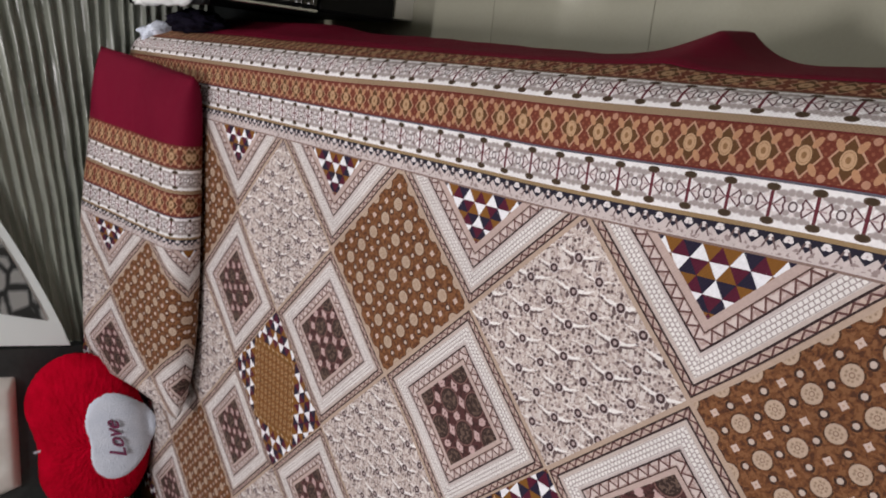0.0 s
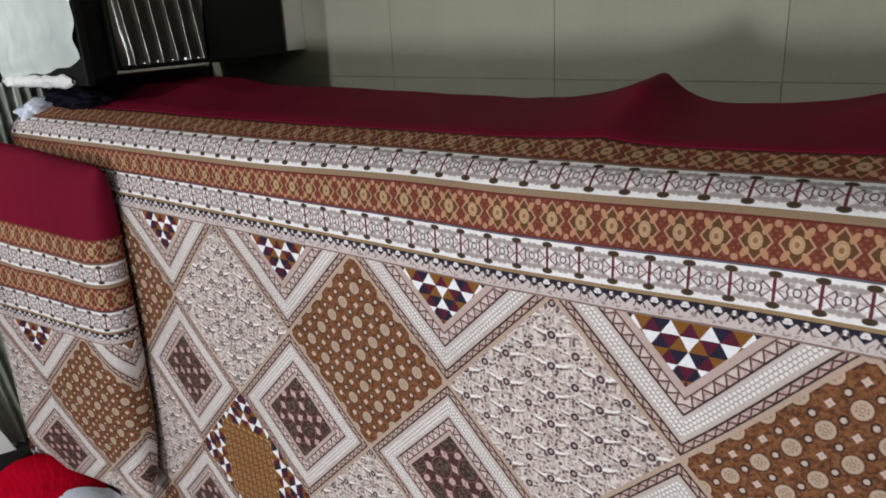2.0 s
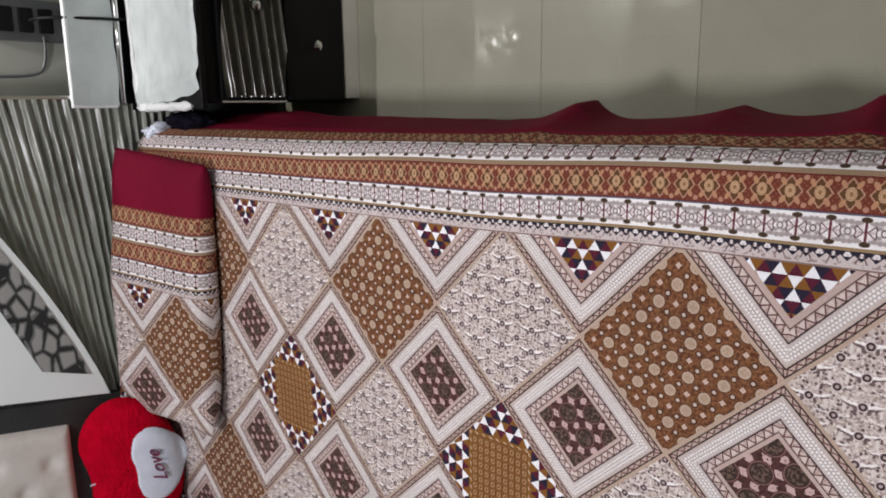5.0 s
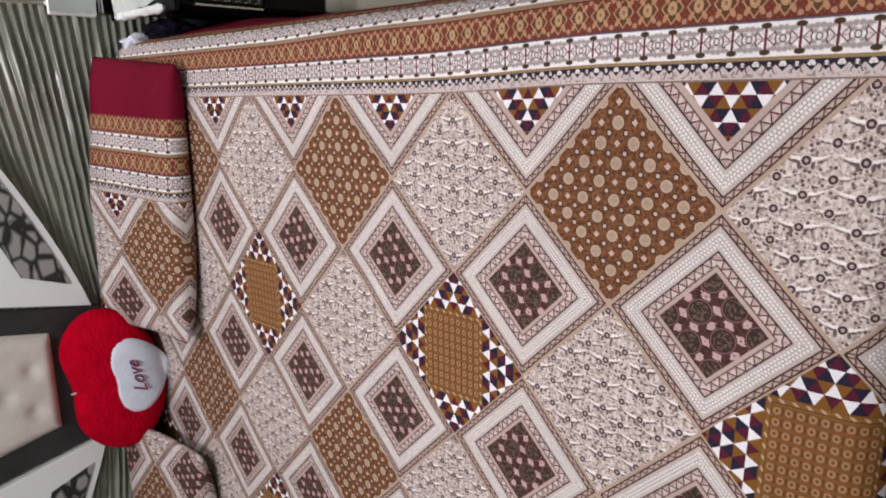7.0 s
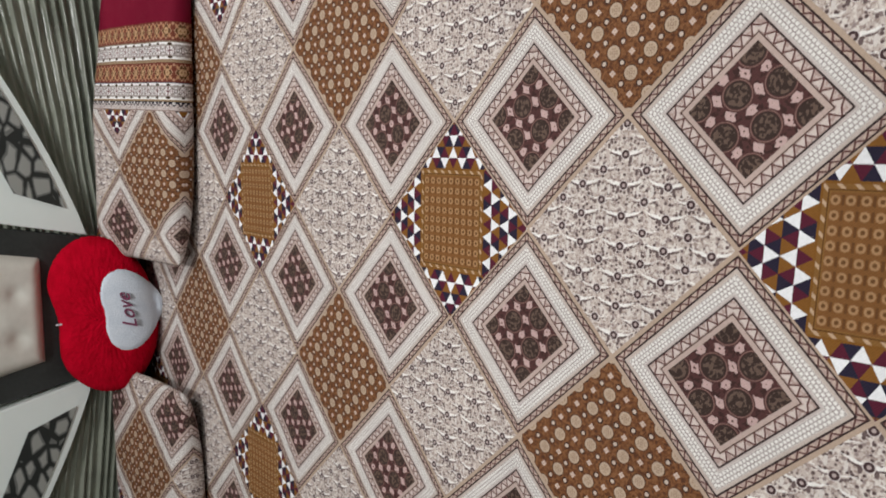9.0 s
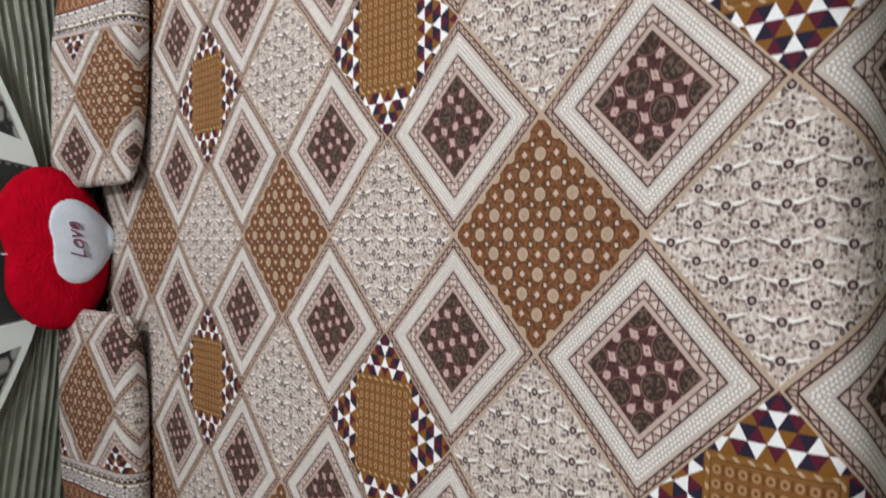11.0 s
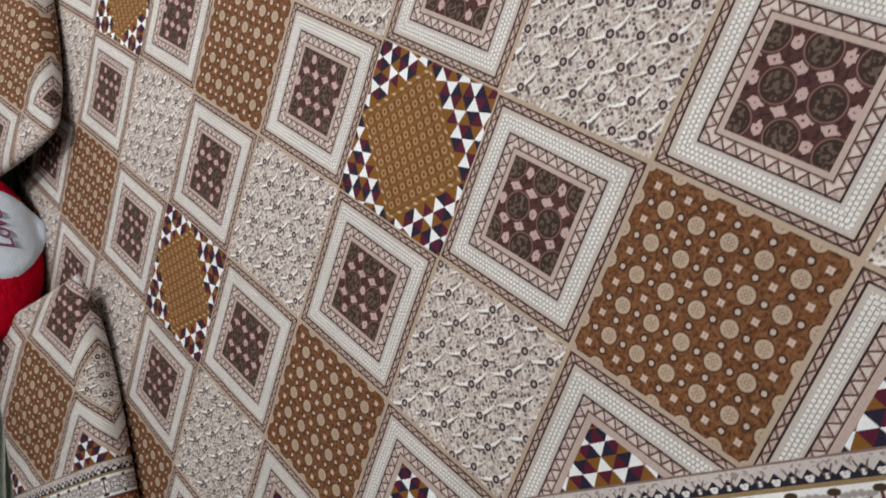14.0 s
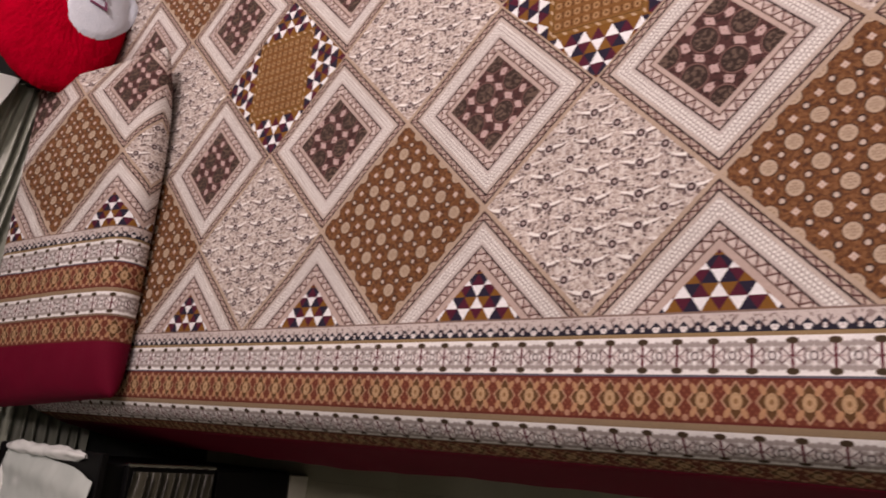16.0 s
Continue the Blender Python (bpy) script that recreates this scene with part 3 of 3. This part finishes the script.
def spread(s, t):
    p, q = spread_at(s, t)
    drift = ease((p + 2.6) / 2.6) * ease((q - 4.2) / 0.9) * ease((6.9 - q) / 0.9)
    pull = ease((-p - 3.0) / 2.5) * ease((q - 5.3) / 0.4) * ease((6.9 - q) / 0.9)
    x, y = (q + 0.07 * drift - 0.06 * pull) * H, -p * H * RU
    # the print lies a little askew
    y += H * (-0.0117 * q - 0.0046 * (p + 2.5) * q + 0.0008 * q * q) if abs(q) < 6 else H * (-0.0117 * 6 * math.copysign(1, q) - 0.0046 * (p + 2.5) * 6 * math.copysign(1, q) + 0.03)
    ox, dx = fall(abs(x) - EDGE, low=radians(85 if x > 0 else 79))
    oy, dy = fall(FOOT - y)
    sx = math.copysign(1, x)
    drop = math.hypot(dx, dy) if min(dx, dy) > 0 else max(dx, dy)
    nx = sx * (EDGE + ox) if ox > 0 else x
    ny = FOOT - oy if oy > 0 else y
    z = TOP - drop
    wr = 0.0025 * fbm(x * 3.1, y * 3.1, 3.0) + 0.0012 * fbm(x * 9, y * 9, 1.0)
    if drop < 0.02:
        z += wr
    elif ox > 0:
        h = min(1.0, dx / (0.2 if sx > 0 else 0.24))
        out = 0.004 * fbm(y * 5.0 + 3 * sx, 0.3 * dx, 7 + sx)
        for fy, amp, wide, wide_foot in (FOLDS_R if sx > 0 else FOLDS_L):
            out += amp * math.exp(-(abs(y - fy) / (wide if y > fy else wide_foot)) ** 1.15)
        nx += sx * h * h * (out * (1 if y < 1.1 else max(0.0, (1.25 - y) / 0.15)) + (0.008 * ease((y - 0.5) / 0.3) + 0.016 * ease((y - 0.98) / 0.25) if sx > 0 else 0.0))
        nx = max(-1.012, min(1.012, nx)) if y > 1.2 else nx
    if oy > 0:
        ny -= 0.02 * min(1.0, dy / 0.25) * fbm(x * 4, 2.0, 5)
    return (nx, ny, z)


bedspread = thing("bedspread", "patchwork-printed cotton bedspread with maroon border over the bed", "bedspread")


def cloth(name, q0, q1, nv, label):
    """The strip of the bedspread from q0 to q1 across."""
    def at(s, t):
        return spread_at(s, (q0 + (q1 - q0) * t + 7.5) / 15.0)

    def place(s, t):
        return spread(s, (q0 + (q1 - q0) * t + 7.5) / 15.0)
    ob = new(name, grid_mesh(name, place, 260, nv, M_PRINT, at))
    ob.parent = bedspread
    ob["label"] = label
    md = ob.modifiers.new("thickness", "SOLIDIFY")
    md.thickness, md.offset = 0.002, -1


cloth("printed_field", -6.345, 6.345, 250, "patchwork print of diamonds, rosettes and border bands")
cloth("hem", 6.345, 7.58, 36, "plain maroon hem hanging over the side")
cloth("hem", -7.5, -6.345, 30, "plain maroon hem hanging over the side")

# ---- pillows ----
def pillow(name, x_in, x_out, y_front, y_back, uvfn, lift, seed, label):
    w, d = abs(x_out - x_in), y_back - y_front
    sx = math.copysign(1, x_out - x_in)

    def place(s, t, side):
        k = 0.02 * (1 - abs(2 * s - 1) ** 2)           # seams drawn in between the corners
        tt = t * (1 - 2 * k) + k
        x = x_in + sx * (w + 0.035 * (t - 0.5)) * s
        y = y_front + d * tt + 0.03 * (1 - s) ** 4
        ft = max(0.0, 1 - abs(2 * t - 1) ** 13) ** 0.55
        fs = max(0.0, 1 - abs(2 * s - 1) ** 4.0) ** 0.55 if s < 0.5 else max(0.0, 1 - abs(2 * s - 1) ** 9) ** 0.6
        h = ft * fs
        rise = lift * (1 - 0.5 * ease((s - 0.45) / 0.55))
        base = 0.036 + rise * t ** 2 + 0.02 * (1 - s) ** 6
        if side < 0:
            return (x, y, TOP + max(0.004 + 0.5 * rise * t ** 2, base - 0.034 * h ** 0.7))
        full = 0.026 + 0.014 * math.sin(math.pi * t) + 0.012 * math.sin(math.pi * s)
        z = base + full * h + 0.005 * h * fbm(s * 5 + seed, t * 3, seed)
        return (x, y, TOP + z)
    nu, nv = 80, 90
    verts, uvs, faces = [], [], []
    for side in (1, -1):
        for j in range(nv + 1):
            for i in range(nu + 1):
                s, t = i / nu, j / nv
                verts.append(place(s, t, side))
        block = np.array(verts[-(nu + 1) * (nv + 1):]).reshape(nv + 1, nu + 1, 3)
        def run(axis, whole):
            step = np.linalg.norm(np.diff(block, axis=axis), axis=2)
            pad = [(0, 0), (0, 0)]
            pad[axis] = (1, 0)
            way = np.cumsum(np.pad(step, pad), axis=axis)
            mid = np.take(way, [way.shape[axis] // 2], axis=axis)
            return (way - mid) / whole + 0.5
        vs_, us_ = run(0, d), run(1, w)
        for j in range(nv + 1):
            for i in range(nu + 1):
                uvs.append(uvfn(us_[j, i], vs_[j, i]))
    w1 = nu + 1
    off = w1 * (nv + 1)
    for j in range(nv):
        for i in range(nu):
            f = (j * w1 + i, j * w1 + i + 1, (j + 1) * w1 + i + 1, (j + 1) * w1 + i)
            faces.append(f)
            faces.append(tuple(off + v for v in reversed(f)))
    me = bpy.data.meshes.new(name)
    me.from_pydata(verts, [], faces)
    lay = me.uv_layers.new(name="print")
    vi = np.empty(len(me.loops), dtype=np.int32)
    me.loops.foreach_get("vertex_index", vi)
    lay.data.foreach_set("uv", np.array(uvs, dtype=np.float32)[vi].ravel())
    me.materials.append(M_PRINT)
    bm = bmesh.new()
    bm.from_mesh(me)
    bmesh.ops.remove_doubles(bm, verts=bm.verts[:], dist=0.0004)
    bmesh.ops.recalc_face_normals(bm, faces=bm.faces[:])
    bm.to_mesh(me)
    bm.free()
    me.polygons.foreach_set("use_smooth", [True] * len(me.polygons))
    return tagged(new(name, me), label, "pillow", "pillows at the headboard")


pillow("pillow", 0.13, 0.88, 1.20, 1.61, lambda s, t: (-7.4 - 2.6 * t, 2.45 + 4.8 * s), 0.065, 3.0, "printed pillow with maroon end band lying against the headboard")
pillow("pillow", -0.20, -0.92, 1.195, 1.61, lambda s, t: (-6.65 - 2.6 * t, -2.5 - 4.5 * s), 0.045, 8.0, "printed pillow with maroon end band lying against the headboard")

# ---- heart cushion ----
def heart_outline(a):
    """Outline of the cushion (across, up) at the angle a, from its middle."""
    x = 0.22 * math.sin(a) * (1.0 + 0.17 * math.cos(a))
    z = 0.144 * math.cos(a) - 0.034 * math.exp(-((a if a < math.pi else a - 2 * math.pi) / 0.35) ** 2) + 0.012 * math.cos(2 * a)
    return x, z


def heart():
    ob = thing("heart_cushion", "red plush heart-shaped cushion with a white patch, propped on the headboard", "cushion")
    tilt = Matrix.Translation((-0.034, 1.55, 0.69)) @ Matrix.Rotation(radians(-23), 4, "X") @ Matrix.Rotation(radians(-7), 4, "Y")
    nr, na = 34, 240
    bm = bmesh.new()
    for side in (-1, 1):
        rings = []
        for k in range(nr + 1):
            r = k / nr
            ring = []
            for j in range(na):
                a = 2 * math.pi * j / na
                x, z = heart_outline(a)
                puff = 0.062 * max(0.0, 1 - r ** 2.6) ** 0.55
                n = 0.002 * fbm(x * r * 30, z * r * 30, side) + 0.0035 * noise.noise((x * r * 160, z * r * 160, side))
                g = 1 + 0.016 * noise.noise((a * 60, side * 3.0, 1.0)) * r
                ring.append(bm.verts.new(tilt @ Vector((x * r * g, side * (puff + n) if r < 1 else 0, z * r * g))))
            rings.append(ring)
        for k in range(nr):
            for j in range(na):
                f = (rings[k][j], rings[k][(j + 1) % na], rings[k + 1][(j + 1) % na], rings[k + 1][j])
                bm.faces.new(f)
    bmesh.ops.remove_doubles(bm, verts=bm.verts[:], dist=0.0005)
    part("body", bm, M_PLUSH, ob, smooth=True)
    # patch, a skin just over the front
    bm = bmesh.new()
    rings = []
    for k in range(13):
        r = k / 12
        ring = []
        for j in range(72):
            a = 2 * math.pi * j / 72
            px = 0.012 + 0.112 * math.sin(a) * (1 + 0.24 * math.cos(a)) * r
            pz = -0.066 + (0.078 * math.cos(a) - 0.014 * math.exp(-((a if a < math.pi else a - 2 * math.pi) / 0.35) ** 2) - 0.008 * math.exp(-((a - math.pi) / 0.4) ** 2)) * r
            ang = math.atan2(px, pz)
            ox, oz = heart_outline(ang % (2 * math.pi))
            rr = min(0.98, math.hypot(px, pz) / max(1e-6, math.hypot(ox, oz)))
            y = -0.062 * max(0.0, 1 - rr ** 2.6) ** 0.55 - 0.005 * (1 if r < 1 else -0.4)
            ring.append(bm.verts.new(tilt @ Vector((px, y, pz))))
        rings.append(ring)
    for k in range(12):
        for j in range(72):
            bm.faces.new((rings[k][j], rings[k][(j + 1) % 72], rings[k + 1][(j + 1) % 72], rings[k + 1][j]))
    bmesh.ops.remove_doubles(bm, verts=bm.verts[:], dist=0.0003)
    patch = part("patch", bm, M_PATCH, ob, "white plush patch", True)
    part("tag", box(-0.052, -0.047, 1.565, 1.567, 0.79, 0.816, 0.0005), M_PATCH, ob, "small white sewn-in tag")
    part("tag", box(-0.046, -0.03, 1.5645, 1.5665, 0.79, 0.7945, 0.0005), M_PATCH, ob, "small white sewn-in tag")
    return ob, patch, tilt


cushion, patch, tilt = heart()


def lettering(text, parent, m, size):
    cu = bpy.data.curves.new("lettering", "FONT")
    cu.body, cu.size, cu.extrude, cu.align_x, cu.align_y, cu.shear = text, size, 0.002, "CENTER", "CENTER", 0.5
    cu.offset = 0.0001
    tmp = new("lettering_curve", cu)
    dg = bpy.context.evaluated_depsgraph_get()
    me = bpy.data.meshes.new_from_object(tmp.evaluated_get(dg))
    bpy.data.objects.remove(tmp)
    me.materials.clear()
    me.materials.append(M_THREAD)
    ob = new("lettering", me)
    ob.parent = parent
    ob.matrix_basis = m
    ob["label"] = "plum embroidered word"
    return ob


lettering("Love", patch, tilt @ Matrix.Translation((0.01, -0.0675, -0.06)) @ Matrix.Rotation(radians(90), 4, "X") @ Matrix.Rotation(radians(4), 4, "Z"), 0.051)

# ---- bedside tables ----
def bedside(sign, label):
    ob = thing("bedside_table", label, "bedside table", "bedside tables", (sign * 1.018, 1.27, 0.0))

    def bx(x0, x1, *r, **k):
        a, c = sorted((sign * x0, sign * x1))
        return box(a, c, *r, **k)
    part("body", bx(0.0, 0.48, 0.012, 0.36, 0.06, 0.535, bev=0.003), M_BLACK, ob)
    part("plinth", bx(0.01, 0.47, 0.002, 0.35, 0.0, 0.0595, bev=0.002), M_BEIGE, ob, "beige plinth")
    part("top", bx(-0.018, 0.483, -0.010, 0.375, 0.536, 0.552, bev=0.003), M_BLACK, ob)
    up = part("drawer", bx(0.004, 0.476, -0.002, 0.0118, 0.282, 0.488, bev=0.003), M_BLACK, ob)
    def pleat(s, t):
        k = (t - 0.26 * s) * 6.4 + 0.07 * fbm(s * 2.0, t * 6, sign) + 4.0
        f = k % 1.0
        return (sign * (0.012 + 0.456 * s), -0.004 - 0.022 * (1 - abs(2 * f - 1)) ** 2.4 * (0.85 + 0.15 * noise.noise((s * 1.5, math.floor(k) * 2.3, 0))), 0.287 + 0.196 * t)
    o = new("pleated_front", grid_mesh("pleated_front", pleat, 40, 140, M_PLEAT))
    o.parent = up
    o["label"] = "dark fluted satin drawer front"
    part("side_strip", bx(-0.003, 0.003, -0.006, 0.01, 0.284, 0.49, bev=0.001), M_CHROME, up)
    low = part("drawer", bx(0.004, 0.476, -0.002, 0.0118, 0.066, 0.276, bev=0.003), M_BLACK, ob)
    for d, x, z in ((up, 0.25, 0.385), (low, 0.157, 0.183)):
        bm = bmesh.new()
        bmesh.ops.create_icosphere(bm, subdivisions=2, radius=0.016)
        bmesh.ops.scale(bm, vec=(1, 0.8, 1), verts=bm.verts[:])
        bmesh.ops.translate(bm, verts=bm.verts[:], vec=(sign * x, -0.026, z))
        part("knob", bm, M_CRYSTAL, d, "faceted crystal knob")
    part("back_panel", bx(-0.012, 0.485, 0.352, 0.368, 0.60, 0.725, bev=0.003), M_GLOSS, ob, "glossy white back panel")
    part("back_recess", bx(0.0, 0.48, 0.362, 0.376, 0.5525, 0.60), M_BLACK, ob)
    bm = bmesh.new()
    bmesh.ops.create_cone(bm, cap_ends=True, segments=16, radius1=0.008, radius2=0.008, depth=0.48)
    bmesh.ops.rotate(bm, verts=bm.verts[:], matrix=Matrix.Rotation(radians(90), 3, "Y"))
    bmesh.ops.translate(bm, verts=bm.verts[:], vec=(sign * 0.24, 0.345, 0.588))
    part("rail", bm, M_CHROME, ob, "chrome gallery rail", True)
    return ob


def film(sign, y0, y1, z, seed):
    """Crumpled milky wrapping over a table top, its bed-side edge curving back towards the front."""
    ob = thing("plastic_wrap", "crumpled milky plastic wrap on a bedside table top", "plastic wrap", "table top wraps", (sign * 1.28, 1.42, z))

    def fn(s, t):
        inner = 1.003 + 0.045 * (1 - t) ** 1.3
        x, y = inner + (1.53 - inner) * s, y0 + (y1 - y0) * t
        e = min(s * 1.4, 1 - s, t, 1 - t)
        roll = max(0.0, 1 - e / 0.06)
        h = 0.003 + 0.004 * abs(fbm(x * 11 + seed, y * 11, seed)) + 0.001 * abs(fbm(x * 35, y * 35, seed))
        h += 0.007 * math.exp(-((s - 0.07) / 0.04) ** 2)
        edge = 0.008 * noise.noise((x * 14, y * 14, seed + 4)) * roll
        return (sign * (x + edge) - sign * 1.28, y + edge - 1.42, h - 0.004 * roll ** 2 + 0.002)
    sheet = new("sheet", grid_mesh("sheet", fn, 70, 60, M_FILM))
    sheet.parent = ob

    def up(s, t):
        x, z1 = 1.012 + 0.488 * s, 0.6 + 0.122 * t
        e = min(s, 1 - s, t, 1 - t)
        edge = 0.006 * noise.noise((x * 16, z1 * 16, seed + 9)) * max(0.0, 1 - e / 0.08)
        return (sign * (x + edge) - sign * 1.28, 1.2705 + 0.3465 - 1.42 - 0.004 * abs(fbm(x * 12, z1 * 12, seed + 2)), z1 - z + edge)
    # glare on the wrap's bed-side and wall-side edges, modelled as white rolls
    for name_, a, c, r in (("glare_roll", (1.008, 1.30, 0.006), (1.006, 1.598, 0.006), 0.012), ("glare_roll", (1.02, 1.592, 0.006), (1.50, 1.60, 0.006), 0.01)):
        def roll(k, w, a=a, c=c, r=r):
            ang = 2 * math.pi * w
            p = Vector(a).lerp(Vector(c), k)
            along = (Vector(c) - Vector(a)).normalized()
            out = along.cross(Vector((0, 0, 1)))
            rr = r * (0.8 + 0.5 * fbm(k * 5.0 + seed, math.cos(ang), math.sin(ang))) * (0.35 + 0.65 * min(1.0, k * 9, (1 - k) * 9))
            q = p + out * (1.2 * rr * math.cos(ang)) + Vector((0, 0, max(-0.004, rr * math.sin(ang))))
            return (sign * (q.x - 1.28), q.y - 1.42, q.z)
        edge_ = new(name_, grid_mesh(name_, roll, 40, 14, M_GLOSS))
        edge_.parent = ob
        edge_["label"] = "white roll along the wrap edge, in place of its glare"
    back = new("sheet", grid_mesh("sheet", up, 60, 24, M_FILM))
    back.parent = ob
    back["label"] = "wrap clinging to the upright back panel"
    return ob


bedside(1, "black bedside table with fluted drawer and glossy white top")
bedside(-1, "black bedside table with fluted drawer and glossy white top")

film(1, 1.262, 1.60, 0.5525, 2.0)
film(-1, 1.262, 1.60, 0.5525, 11.0)

# a dark cloth stuffed between mattress and table, and the sheet's white corner
def lump(name, c, size, material, label, category, seed):
    bm = bmesh.new()
    bmesh.ops.create_icosphere(bm, subdivisions=5, radius=1.0)
    for v in bm.verts:
        n = 1 + 0.25 * fbm(v.co.x * 2 + seed, v.co.y * 2, v.co.z * 2) + 0.07 * noise.noise(v.co * 6 + Vector((seed, 0, 0)))
        v.co = Vector((c[0] + v.co.x * size[0] * n, c[1] + v.co.y * size[1] * n, c[2] + v.co.z * size[2] * n))
    return tagged(part(name, bm, material, smooth=True), label, category)


lump("dark_cloth", (0.968, 1.45, 0.475), (0.028, 0.1, 0.05), M_BLUE_CLOTH, "fuzzy navy cloth stuffed between mattress and bedside table", "cloth", 3.0)
lump("sheet_corner", (0.935, 1.585, 0.5), (0.028, 0.03, 0.05), M_PATCH, "crumpled white sheet corner tucked behind the mattress", "sheet", 8.0)


# ---- socket and cable on the wall ----
socket = thing("wall_socket", "dark grey plastic socket plate on the wall", "wall socket", "", (1.24, 1.75, 0.78))
part("plate", box(-0.055, 0.055, -0.016, -0.0005, -0.095, 0.095, 0.004), M_SOCKET, socket)
for sz in (-0.05, 0.0, 0.05):
    part("switch", box(-0.032, 0.032, -0.021, -0.0165, sz - 0.018, sz + 0.018, 0.003), M_BLACK, socket)


def tube(name, pts, r, material, label, category):
    cu = bpy.data.curves.new(name, "CURVE")
    cu.dimensions, cu.bevel_depth, cu.bevel_resolution = "3D", r, 3
    sp = cu.splines.new("NURBS")
    sp.points.add(len(pts) - 1)
    for q, p in zip(sp.points, pts):
        q.co = (*p, 1)
    sp.use_endpoint_u, sp.order_u = True, 3
    tmp = new("tmp", cu)
    me = bpy.data.meshes.new_from_object(tmp.evaluated_get(bpy.context.evaluated_depsgraph_get()))
    bpy.data.objects.remove(tmp)
    me.materials.clear()
    me.materials.append(material)
    return tagged(new(name, me), label, category)


tube("charger_cable", ((1.24, 1.73, 0.77), (1.24, 1.68, 0.78), (1.242, 1.628, 0.74), (1.244, 1.612, 0.66), (1.245, 1.605, 0.60), (1.246, 1.60, 0.572)), 0.004, M_BLACK, "black charger cable hanging from the wall socket", "cable")
tube("cable", ((1.2, 1.73, 0.74), (1.18, 1.735, 0.735), (1.12, 1.742, 0.74), (1.098, 1.743, 0.76), (1.09, 1.743, 0.83), (1.085, 1.743, 1.1), (1.085, 1.743, 1.6)), 0.004, M_SOCKET, "dark cable running up the wall", "cable")

# ---- floor tiles ----
tile = None
tiles = []
for kx in range(-9, 5):
    for ky in range(-9, 4):
        x, y = 0.965 + 0.4 * kx + 0.2, 0.6 + 0.4 * ky + 0.2
        if not (RX0 - 0.1 < x < RX1 + 0.1 and RY0 - 0.1 < y < RY1 + 0.1):
            continue
        if tile is None:
            tile = mesh_of("tile", box(-0.1996, 0.1996, -0.1996, 0.1996, -0.01, 0.0, 0.0006, 1), M_TILE)
        o = new("tile", tile)
        o.location = (x, y, 0.0)
        o.parent = floor
